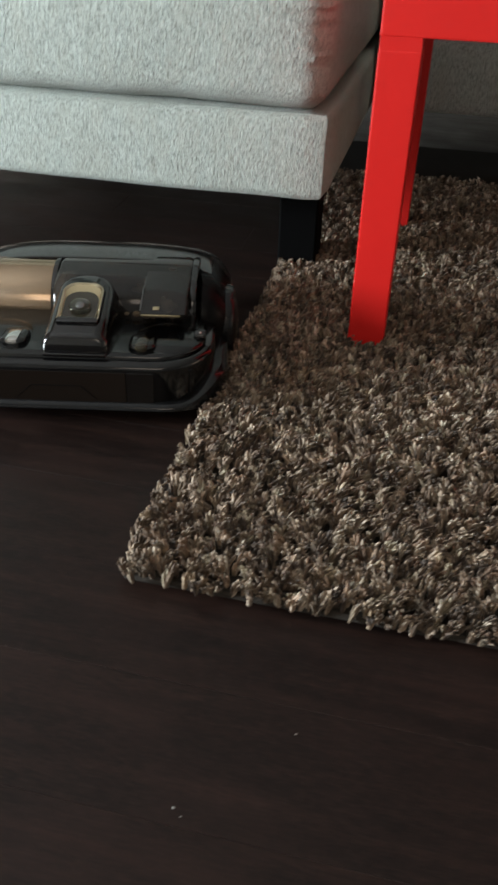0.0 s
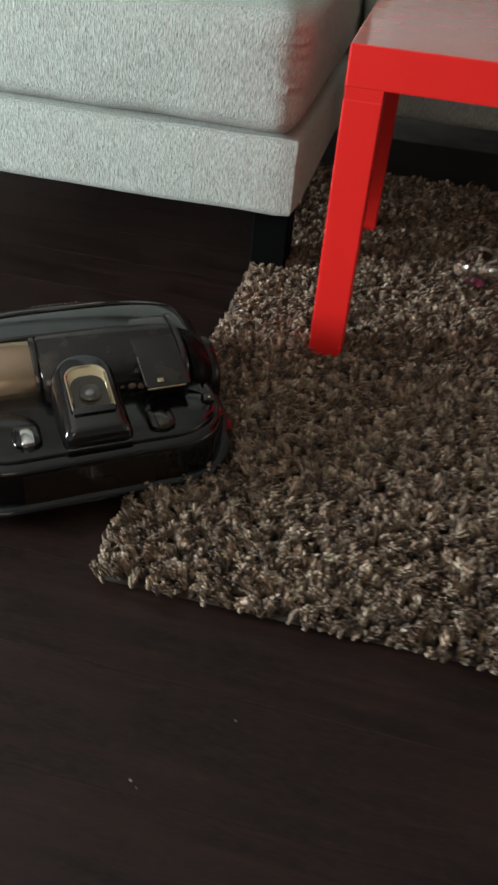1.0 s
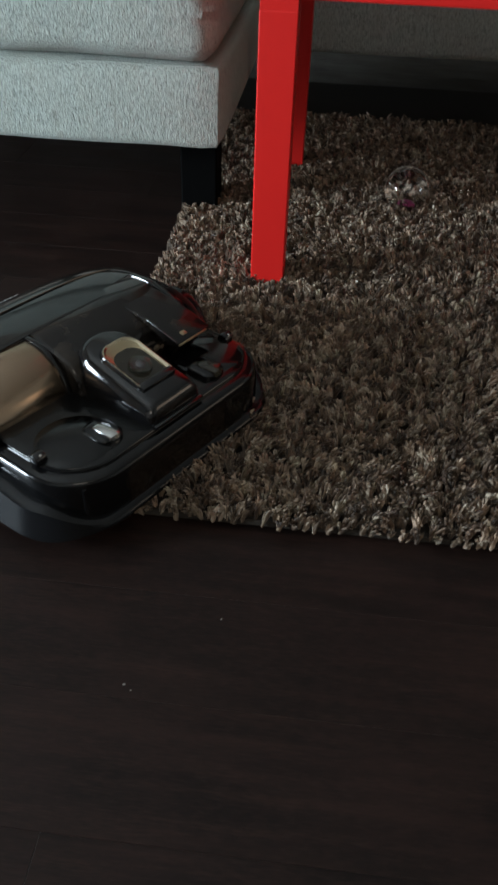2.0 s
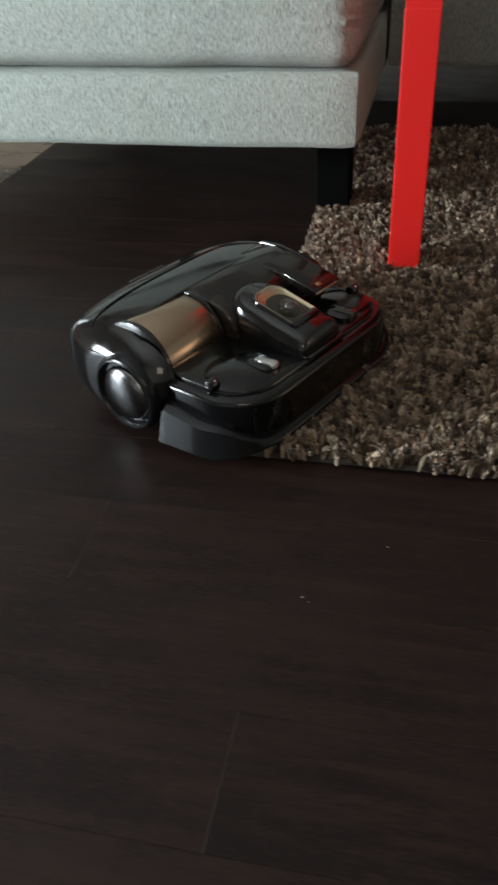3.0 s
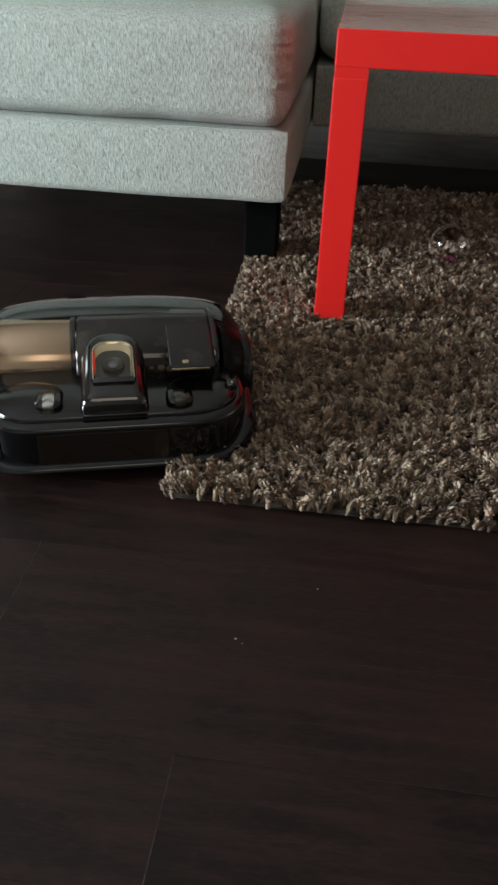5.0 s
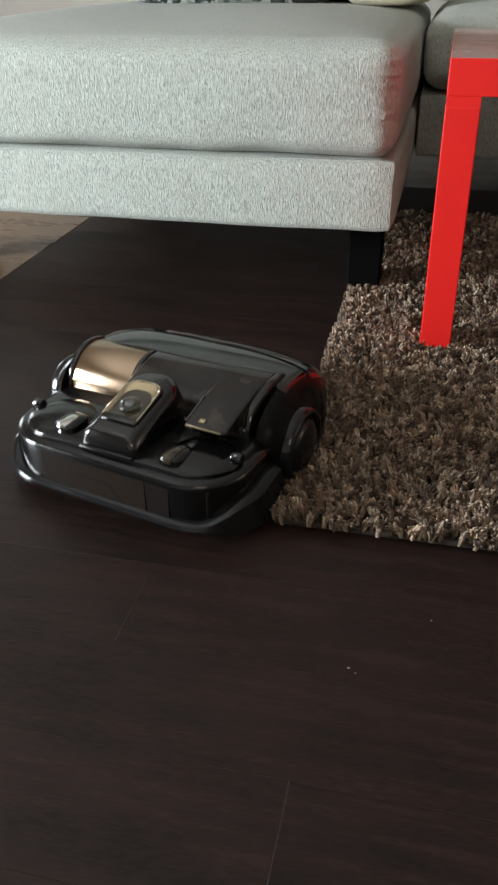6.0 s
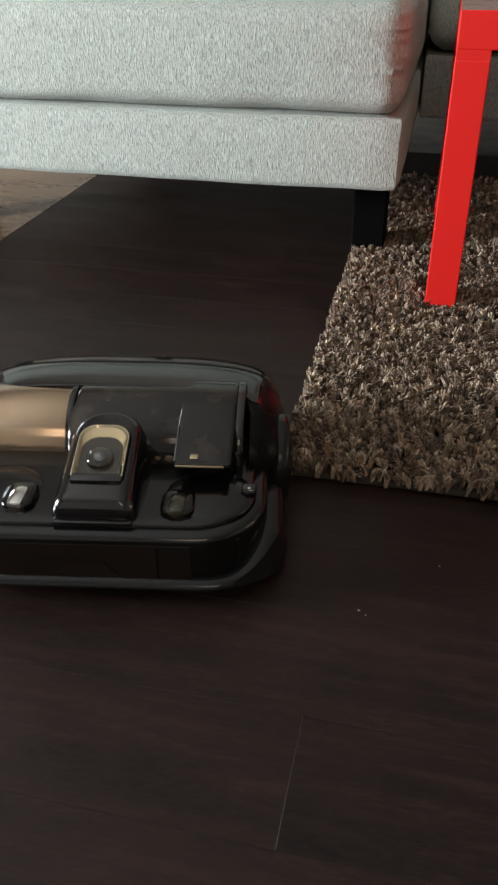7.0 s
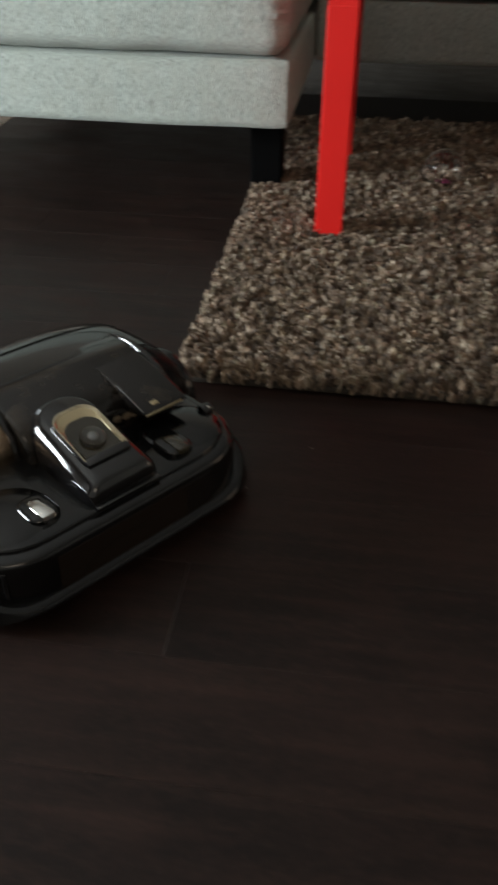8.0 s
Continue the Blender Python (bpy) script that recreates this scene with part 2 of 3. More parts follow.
def bronze_metal():
    m = Mat("bronze_brushed_metal", (0.44, 0.325, 0.225), 0.27, 1.0)
    fine = m.noise(m.coords((260, 900, 900)), 1.0, 2.0)
    m.rough(m.span(fine, 0.20, 0.23, 0.3, 0.7))
    return m.m


BRONZE = bronze_metal()
ring = BRONZE.node_tree.nodes.new("ShaderNodeTangent")
ring.direction_type, ring.axis = "RADIAL", "X"
bronze = BRONZE.node_tree.nodes["Principled BSDF"]
BRONZE.node_tree.links.new(ring.outputs["Tangent"], bronze.inputs["Tangent"])
bronze.inputs["Anisotropic"].default_value, bronze.inputs["Anisotropic Rotation"].default_value = 0.85, 0.25
CHROME = brushed_metal("pale_chrome", (0.72, 0.72, 0.70), 0.12)
AMBER = brushed_metal("amber_metal", (0.56, 0.46, 0.29), 0.28)
WINDOW_DARK = gloss_plastic("olive_tinted_plastic", (0.030, 0.025, 0.015), 0.10, 0.3)
STEEL = brushed_metal("dark_steel", (0.20, 0.20, 0.205), 0.18)
GOLD = brushed_metal("gold_trim", (0.62, 0.54, 0.38), 0.16)
CLEAR = glass_material("clear_plastic", (0.96, 0.97, 0.97))
THIN_CLEAR = glass_material("thin_clear_plastic", (0.97, 0.97, 0.98), 0.02, 1.12)
THIN_CLEAR.node_tree.nodes["Principled BSDF"].inputs["Coat Weight"].default_value = 1.0
THIN_CLEAR.node_tree.nodes["Principled BSDF"].inputs["Coat Roughness"].default_value = 0.05
RUBBER = Mat("tyre_rubber", (0.012, 0.012, 0.012), 0.8).m
DUST = weave_material("settled_dust", (0.16, 0.12, 0.08))
CRUMB = weave_material("white_crumb", (0.34, 0.33, 0.30))
PINK = Mat("pink_plastic", (0.42, 0.06, 0.20), 0.4).m
PATTERN, CREAM = pattern_material(), weave_material("cream_cotton", (0.62, 0.55, 0.42))
GREY_PRINT = Mat("grey_print", (0.35, 0.36, 0.36), 0.4).m


# ---- mesh helpers ----
def mesh(name, bm, material, smooth=35):
    data = bpy.data.meshes.new(name)
    bmesh.ops.recalc_face_normals(bm, faces=bm.faces)
    for f in bm.faces:
        f.smooth = True
    for e in bm.edges:
        if len(e.link_faces) == 2 and e.calc_face_angle(0) > radians(smooth):
            e.smooth = False
    bm.to_mesh(data)
    bm.free()
    data.materials.append(material)
    return data


def part(name, bm, material, parent, label="", m=None, smooth=35):
    ob = new(name, mesh(name, bm, material, smooth))
    ob.parent = parent
    if m is not None:
        ob.matrix_basis = m
    return tagged(ob, label)


def thing(name, label, category, m=None, group="", kind=""):
    ob = new(name)
    ob.empty_display_size = 0.05
    if m is not None:
        ob.matrix_basis = m
    return tagged(ob, label, category, group, kind)


def box(x0, x1, y0, y1, z0, z1, r=0.0, seg=2):
    bm = bmesh.new()
    bmesh.ops.create_cube(bm, size=1, matrix=Matrix.Translation(((x0 + x1) / 2, (y0 + y1) / 2, (z0 + z1) / 2)) @ Matrix.Diagonal((x1 - x0, y1 - y0, z1 - z0, 1)))
    if r:
        bmesh.ops.bevel(bm, geom=bm.edges[:], offset=r, segments=seg, profile=0.5, affect="EDGES")
    return bm


def loft(rings, caps=True, closed=True):
    bm = bmesh.new()
    vs = [[bm.verts.new(p) for p in ring] for ring in rings]
    n = len(vs[0])
    for a, b in zip(vs, vs[1:]):
        for i in range(n if closed else n - 1):
            bm.faces.new((a[i], a[(i + 1) % n], b[(i + 1) % n], b[i]))
    if caps:
        bm.faces.new(vs[0])
        bm.faces.new(vs[-1])
    return bm


def outline(hw, y0, y1, r, back_r=0.02, n=8):
    """A rounded rectangle in plan, front at y0, as points (x, y)."""
    pts = []
    for cx, cy, a0, rad in ((hw - r, y0 + r, -90, r), (hw - back_r, y1 - back_r, 0, back_r), (-hw + back_r, y1 - back_r, 90, back_r), (-hw + r, y0 + r, 180, r)):
        for i in range(n + 1):
            a = radians(a0 + 90 * i / n)
            pts.append((cx + rad * math.cos(a), cy + rad * math.sin(a)))
    return pts


def slab(hw, y0, y1, r, levels, back_r=0.02):
    """A rounded plan shape built up in levels of (z, inset)."""
    return loft([[(x, y, z) for x, y in outline(hw - d, y0 + d, y1 - d, max(r - d, 0.004), max(back_r - d, 0.003))] for z, d in levels])


def tube(x0, x1, y, z, r, n=40, edge=0.003):
    """A cylinder along x with softened rims."""
    return loft([[(x, y + q * math.cos(2 * math.pi * i / n), z + q * math.sin(2 * math.pi * i / n)) for i in range(n)]
                 for x, q in ((x0, r - edge), (x0 + edge * 0.3, r - edge * 0.3), (x0 + edge, r), (x1 - edge, r), (x1 - edge * 0.3, r - edge * 0.3), (x1, r - edge))])


def cushion(x0, x1, y0, y1, z0, z1, r, crown, wrinkle=0.0, cuts=26, seed=0.0, pucker=0.0):
    """A padded block: rounded edges, faces swollen towards their middle, slight creases near the corners."""
    bm = bmesh.new()
    bmesh.ops.create_cube(bm, size=2)
    bmesh.ops.subdivide_edges(bm, edges=bm.edges[:], cuts=cuts, use_grid_fill=True)
    h = Vector(((x1 - x0) / 2, (y1 - y0) / 2, (z1 - z0) / 2))
    c = Vector(((x0 + x1) / 2, (y0 + y1) / 2, (z0 + z1) / 2))
    for v in bm.verts:
        u = Vector([math.copysign(abs(k) ** 0.75, k) for k in v.co])
        p = Vector((u.x * h.x, u.y * h.y, u.z * h.z))
        inner = Vector([max(-h[k] + r, min(h[k] - r, p[k])) for k in range(3)])
        d = p - inner
        if d.length > 1e-6:
            far = max(abs(d[k]) for k in range(3))
            p = inner + d.normalized() * min(r, far if d.length < 1e-4 else r)
        swell = [(1 - u.y ** 4) * (1 - u.z ** 2), (1 - u.x ** 4) * (1 - u.z ** 2), (1 - u.x ** 4) * (1 - u.y ** 4)]
        for k in range(3):
            if abs(v.co[k]) > 0.999 and not (k == 2 and v.co[k] < 0):
                p[k] += math.copysign(crown[k] * swell[k], v.co[k])
        if wrinkle:
            near = max(abs(u.x), abs(u.y)) ** 8
            q = (p + Vector((seed, 0, 0)))
            p += Vector((0.5, 0.5, 1)) * wrinkle * (noise.noise(Vector((q.x * 9, q.y * 9, q.z * 28))) * (0.35 + near) + 0.4 * noise.noise(q * 4))
        if pucker:
            # gathered cloth along the upright seams
            near = max(0.0, 1 - ((abs(p.x) - h.x) ** 2 + (abs(p.y) - h.y) ** 2) ** 0.5 / 0.06)
            fold = noise.noise(Vector((c.x + p.x * 3, p.y * 3, p.z * 46 + seed))) + 0.5 * noise.noise(Vector((p.x * 30, p.y * 30, p.z * 90)))
            p += Vector((-math.copysign(1, p.x), -math.copysign(1, p.y), 0.4)) * pucker * near * abs(fold)
        v.co = c + p
    return bm


# ---- the room ----
def room():
    t = 0.15

    def wall(name, pieces):
        bm = bmesh.new()
        for x0, x1, y0, y1, z0, z1 in pieces:
            bmesh.ops.create_cube(bm, size=1, matrix=Matrix.Translation(((x0 + x1) / 2, (y0 + y1) / 2, (z0 + z1) / 2)) @ Matrix.Diagonal((x1 - x0, y1 - y0, z1 - z0, 1)))
        ob = new(name, mesh(name, bm, WALL))
        tagged(ob, "plain taupe painted room wall", "wall", kind="structure")

    def pierced(win, y0, y1):
        c, sill, w, h = win
        return [(X0, c - w / 2, y0, y1, 0, ZC), (c + w / 2, X1, y0, y1, 0, ZC), (c - w / 2, c + w / 2, y0, y1, 0, sill), (c - w / 2, c + w / 2, y0, y1, sill + h, ZC)]

    wall("wall_south", pierced(WIN_S, Y0 - t, Y0))
    wall("wall_north", [(X0, X1, Y1, Y1 + t, 0, ZC)])
    pieces, y = [], Y0 - t
    for c, sill, w, h in (WIN_W, WIN_NW):
        pieces += [(X0 - t, X0, y, c - w / 2, 0, ZC), (X0 - t, X0, c - w / 2, c + w / 2, 0, sill), (X0 - t, X0, c - w / 2, c + w / 2, sill + h, ZC)]
        y = c + w / 2
    wall("wall_west", pieces + [(X0 - t, X0, y, Y1 + t, 0, ZC)])
    c, sill, w, h = WIN_ADDED
    wall("wall_east", [(X1, X1 + t, Y0 - t, c - w / 2, 0, ZC), (X1, X1 + t, c + w / 2, Y1 + t, 0, ZC), (X1, X1 + t, c - w / 2, c + w / 2, 0, sill), (X1, X1 + t, c - w / 2, c + w / 2, sill + h, ZC)])
    tagged(new("ceiling", mesh("ceiling", box(X0 - t, X1 + t, Y0 - t, Y1 + t, ZC + 0.002, ZC + 0.15), CEILING)), "plain pale grey ceiling", "ceiling", kind="structure")
    for name, (c, sill, w, h), y in (("window_1", WIN_S, Y0 - 0.05),):
        win = thing(name, "white framed window letting in daylight", "window", kind="structure")
        for a, b, z0, z1 in ((c - w / 2, c - w / 2 + 0.06, sill, sill + h), (c + w / 2 - 0.06, c + w / 2, sill, sill + h), (c - w / 2 + 0.06, c + w / 2 - 0.06, sill, sill + 0.06),
                             (c - w / 2 + 0.06, c + w / 2 - 0.06, sill + h - 0.06, sill + h), (c - w / 2 + 0.06, c + w / 2 - 0.06, sill + h * 0.42, sill + h * 0.42 + 0.05)):
            part("window_frame", box(a, b, y - 0.03, y + 0.03, z0, z1, 0.004, 1), FRAME_WHITE, win)
    for name, (c, sill, w, h), x in (("window_2", WIN_W, X0 - 0.08), ("window_3", WIN_NW, X0 - 0.08), ("added_window_east", WIN_ADDED, X1 + 0.04)):
        win = thing(name, "white framed window letting in daylight", "window", kind="structure")
        for a, b, z0, z1 in ((c - w / 2, c - w / 2 + 0.06, sill, sill + h), (c + w / 2 - 0.06, c + w / 2, sill, sill + h), (c - w / 2 + 0.06, c + w / 2 - 0.06, sill, sill + 0.06),
                             (c - w / 2 + 0.06, c + w / 2 - 0.06, sill + h - 0.06, sill + h), (c - 0.03, c + 0.03, sill + 0.06, sill + h - 0.06)):
            part("window_frame", box(x, x + 0.06, a, b, z0, z1, 0.004, 1), FRAME_WHITE, win)


room()

# ---- sofa ----
SOFA_R = 0.081      # side of the chaise
SOFA_F = 1.413      # front of the chaise
SEAT_F = 2.0        # front of the long seat


def sofa():
    s = thing("sectional_sofa", "light grey woven fabric corner sofa with chaise and black legs", "sofa")
    part("chaise_base", cushion(-0.90, SOFA_R, SOFA_F, 2.98, 0.1595, 0.291, 0.018, (0.003, 0.004, 0.0), 0.0015, 22), FABRIC, s)
    part("chaise_cushion", cushion(-0.905, SOFA_R - 0.006, SOFA_F - 0.016, 2.72, 0.2935, 0.470, 0.030, (0.008, 0.010, 0.022), 0.0026, 38, pucker=0.009), FABRIC, s)
    part("seat_base", cushion(SOFA_R + 0.006, 1.95, SEAT_F, 2.98, 0.176, 0.318, 0.014, (0.003, 0.004, 0.0), 0.0015, 16, 3.0), FABRIC, s)
    for i in range(2):
        x = SOFA_R + 0.012 + i * 0.93
        part("seat_cushion", cushion(x, x + 0.92, SEAT_F - 0.014, 2.72, 0.322, 0.478, 0.045, (0.008, 0.014, 0.022), 0.005, 22, 5.0 + i), FABRIC, s)
    for i in range(3):
        x = -0.90 + i * 0.95
        part("back_cushion", cushion(x, x + 0.94, 2.72, 2.97, 0.47, 0.84, 0.06, (0.008, 0.02, 0.02), 0.005, 14, 9.0 + i), FABRIC, s)
    leg = mesh("leg", box(-0.0325, 0.0325, -0.0325, 0.0325, 0.0, 0.163, 0.003, 1), BLACK_WOOD)
    for x, y, z in ((-0.882, 1.640, 0.002), (0.026, 1.560, 0.014), (-0.85, 2.90, 0.002), (1.88, 2.08, 0.014), (1.88, 2.90, 0.002)):
        ob = new("leg", leg)
        ob.parent = s
        ob.matrix_basis = pose(x, y, z)
        tagged(ob, "square black wooden leg")


sofa()


# ---- side table ----
TX, TY, TS, TTOP = 0.15, 1.26, 0.55, 0.462


def table():
    t = thing("side_table", "glossy red square side table standing on the rug", "table")
    top = part("tabletop", box(TX, TX + TS, TY, TY + TS, TTOP - 0.05, TTOP, 0.0016, 2), LACQUER, t, smooth=1)
    top.data.materials.append(TOP_LACQUER)
    for f in top.data.polygons:
        if f.normal.z > 0.9:
            f.material_index = 1
    leg = mesh("leg", box(0, 0.05, 0, 0.05, 0.0, 0.386, 0.0016, 2), LACQUER, 1)
    collar = mesh("collar", box(0.0007, 0.0493, 0.0007, 0.0493, 0.385, 0.4004, 0.0004, 1), LACQUER, 1)
    for x in (TX, TX + TS - 0.05):
        for y in (TY, TY + TS - 0.05):
            ob = new("leg", leg)
            ob.parent, ob.matrix_basis = t, pose(x, y, 0.012)
            top = new("collar", collar)
            top.parent = ob
    return t


table()


# ---- rug ----
RX0, RX1, RY0, RY1, PILE_H = 0.0, 1.62, 0.748, 2.42, 0.024


def strands(x, y, z, lx, ly, h, r, rings, sides, rng):
    """Bent tapered strands as vertices and quads; rings of (rise, width, lean)."""
    n = len(x)
    spin = rng.uniform(0, math.pi, n)
    verts = np.zeros((n, sides * len(rings), 3))
    for k, (up, wide, out) in enumerate(rings):
        for j in range(sides):
            q = spin + j * 2 * math.pi / sides + k * 0.6
            wob = r * wide * rng.uniform(0.8, 1.2, n)
            verts[:, k * sides + j, 0] = x + lx * out + wob * np.cos(q)
            verts[:, k * sides + j, 1] = y + ly * out + wob * np.sin(q)
            verts[:, k * sides + j, 2] = z + h * up + (wob * 0.35 * np.sin(q * 2) if k else 0)
    quads = [(k * sides + j, k * sides + (j + 1) % sides, (k + 1) * sides + (j + 1) % sides, (k + 1) * sides + j) for k in range(len(rings) - 1) for j in range(sides)]
    if sides == 4:
        last = (len(rings) - 1) * 4
        quads.append((last, last + 1, last + 2, last + 3))
    f = np.array(quads)[None] + sides * len(rings) * np.arange(n)[:, None, None]
    return verts.reshape(-1, 3), f.reshape(-1)


def pile():
    """Thick wool tufts with loose fibres between them, one mesh."""
    rng = np.random.default_rng(7)
    xs, ys = [], []
    for x0, x1, y0, y1, step in ((RX0, 0.62, RY0, 1.75, 0.0084), (0.62, 1.0, RY0, 1.75, 0.012), (RX0, 1.0, 1.75, 2.1, 0.010), (1.0, RX1, RY0, 2.1, 0.016)):
        gx, gy = np.meshgrid(np.arange(x0 + 0.002, x1, step), np.arange(y0 + 0.002, y1, step))
        xs.append(gx.ravel() + rng.uniform(-0.7, 0.7, gx.size) * step)
        ys.append(gy.ravel() + rng.uniform(-0.7, 0.7, gy.size) * step)
    x, y = np.concatenate(xs), np.concatenate(ys)
    n = len(x)
    clump = np.array([noise.noise(Vector((a * 42, b * 42, 0))) for a, b in zip(x, y)])
    turn = np.array([noise.noise(Vector((a * 26, b * 26, 7.0))) for a, b in zip(x, y)]) * 7
    edge = np.exp(-np.minimum(x - RX0, y - RY0).clip(0) / 0.010)
    a = turn + rng.uniform(-1.2, 1.2, n)
    lean = rng.uniform(0.003, 0.012, n) * (1 - 0.4 * edge)
    h = PILE_H * (rng.uniform(0.60, 1.0, n) + 0.25 * clump) * (1 - 0.2 * edge)
    lx, ly = lean * np.cos(a), lean * np.sin(a)
    # the twisted stem of each tuft
    v1, f1 = strands(x, y, 0.006, lx, ly, h * 0.72, rng.uniform(0.0022, 0.0036, n), ((0.0, 0.8, 0.0), (0.55, 1.1, 0.4), (1.0, 0.8, 0.8)), 4, rng)
    # its frayed end: a fan of fibres
    count = 8
    pick = np.repeat(np.arange(n), count)
    m = len(pick)
    b = rng.uniform(0, 2 * math.pi, m)
    fan = np.sqrt(rng.uniform(0.02, 1.0, m)) * 0.0064 * np.repeat(rng.uniform(0.55, 1.25, n) * (1 - 0.2 * edge), count)
    ox, oy = np.cos(b), np.sin(b)
    v2, f2 = strands(x[pick] + ox * 0.0009, y[pick] + oy * 0.0009, 0.007, lx[pick] + ox * fan, ly[pick] + oy * fan, h[pick] * (1.12 - 0.34 * fan / 0.0076 + rng.uniform(-0.12, 0.12, m)), rng.uniform(0.0012, 0.0021, m),
                     ((0.10, 0.8, 0.1), (0.62, 1.20, 0.45), (0.95, 1.15, 1.00), (1.0, 0.55, 1.25)), 3, rng)
    verts = np.concatenate([v1, v2])
    f = np.concatenate([f1, f2 + len(v1)])
    # trimmed along the bound edges
    verts[:, 0] = np.maximum(verts[:, 0], RX0 - 0.003 + 0.25 * np.minimum(verts[:, 0] - RX0 + 0.003, 0))
    verts[:, 1] = np.maximum(verts[:, 1], RY0 - 0.009)
    data = bpy.data.meshes.new("pile")
    data.vertices.add(len(verts))
    data.vertices.foreach_set("co", verts.reshape(-1))
    data.loops.add(len(f))
    data.loops.foreach_set("vertex_index", f)
    data.polygons.add(len(f) // 4)
    data.polygons.foreach_set("loop_start", np.arange(0, len(f), 4))
    data.polygons.foreach_set("use_smooth", np.ones(len(f) // 4, dtype=bool))
    data.update(calc_edges=True)
    data.materials.append(PILE)
    return data


def rug():
    g = thing("shag_rug", "thick grey-brown shaggy wool rug lying on dark floorboards", "rug")
    part("backing", box(RX0 + 0.003, RX1, RY0 + 0.003, RY1, 0.001, 0.009, 0.002, 1), JUTE, g)
    p = new("wool_shag", pile())
    p.parent = g
    tagged(p, "long twisted wool tufts", kind="stuff")


rug()


# ---- ball ----
def toy_ball():
    b = thing("toy_ball", "small clear plastic toy ball with pink core on the rug", "ball", pose(0.400, 1.600, 0.052, 8, -6, 30))
    bm = bmesh.new()
    bmesh.ops.create_uvsphere(bm, u_segments=32, v_segments=20, radius=0.041)
    part("shell", bm, THIN_CLEAR, b, smooth=180)
    bm = bmesh.new()
    bmesh.ops.create_uvsphere(bm, u_segments=20, v_segments=12, radius=0.017)
    for v in bm.verts:
        v.co = Vector((v.co.x, v.co.y * 0.8, v.co.z * 0.4 - 0.029))
    part("core", bm, PINK, b, "bright pink plastic core", smooth=180)


toy_ball()


# ---- crumbs on the boards ----
def crumbs():
    rng = random.Random(3)
    for x, y, size in ((0.119, 0.543, 0.0009), (0.126, 0.538, 0.0005), (0.194, 0.625, 0.0007)):
        c = thing("crumb", "tiny pale crumb lying on the dark floorboards", "crumb", pose(x, y, 0.0, 0, 0, 60 * rng.random()), group="crumbs on the floorboards")
        bm = bmesh.new()
        bmesh.ops.create_icosphere(bm, subdivisions=2, radius=size)
        for v in bm.verts:
            v.co = Vector((v.co.x * 1.5, v.co.y, max(v.co.z * 0.7, -size * 0.4) + size * 0.4)) * rng.uniform(0.85, 1.15)
            v.co.z = max(v.co.z, 0.0)
        part("flake", bm, CRUMB, c, smooth=60)


crumbs()


# ---- pillows on the sofa ----
def pillow(name, label, material, m, w, d, h):
    bm = bmesh.new()
    bmesh.ops.create_cube(bm, size=2)
    bmesh.ops.subdivide_edges(bm, edges=bm.edges[:], cuts=14, use_grid_fill=True)
    for v in bm.verts:
        u = v.co.copy()
        fat = max(0.0, (1 - u.x ** 4) * (1 - u.y ** 4)) ** 0.45
        v.co = Vector((u.x * w / 2 * (1 - 0.05 * u.y * u.y), u.y * d / 2 * (1 - 0.05 * u.x * u.x), u.z * h / 2 * (0.08 + 0.92 * fat)))
        v.co += Vector((0, 0, 0.008)) * noise.noise(v.co * 11)
    bmesh.ops.remove_doubles(bm, verts=bm.verts, dist=0.0005)
    ob = new(name, mesh(name, bm, material, 60))
    ob.matrix_basis = m
    return tagged(ob, label, "cushion")


pillow("throw_pillow", "black and white blotched cotton throw pillow lying on the chaise", PATTERN, pose(-0.40, 2.36, 0.555, 4, 0, 3), 0.58, 0.46, 0.15)
pillow("throw_pillow", "plain cream cotton throw pillow lying on the chaise", CREAM, pose(0.0, 2.33, 0.550, 3, 0, -6), 0.24, 0.42, 0.13)


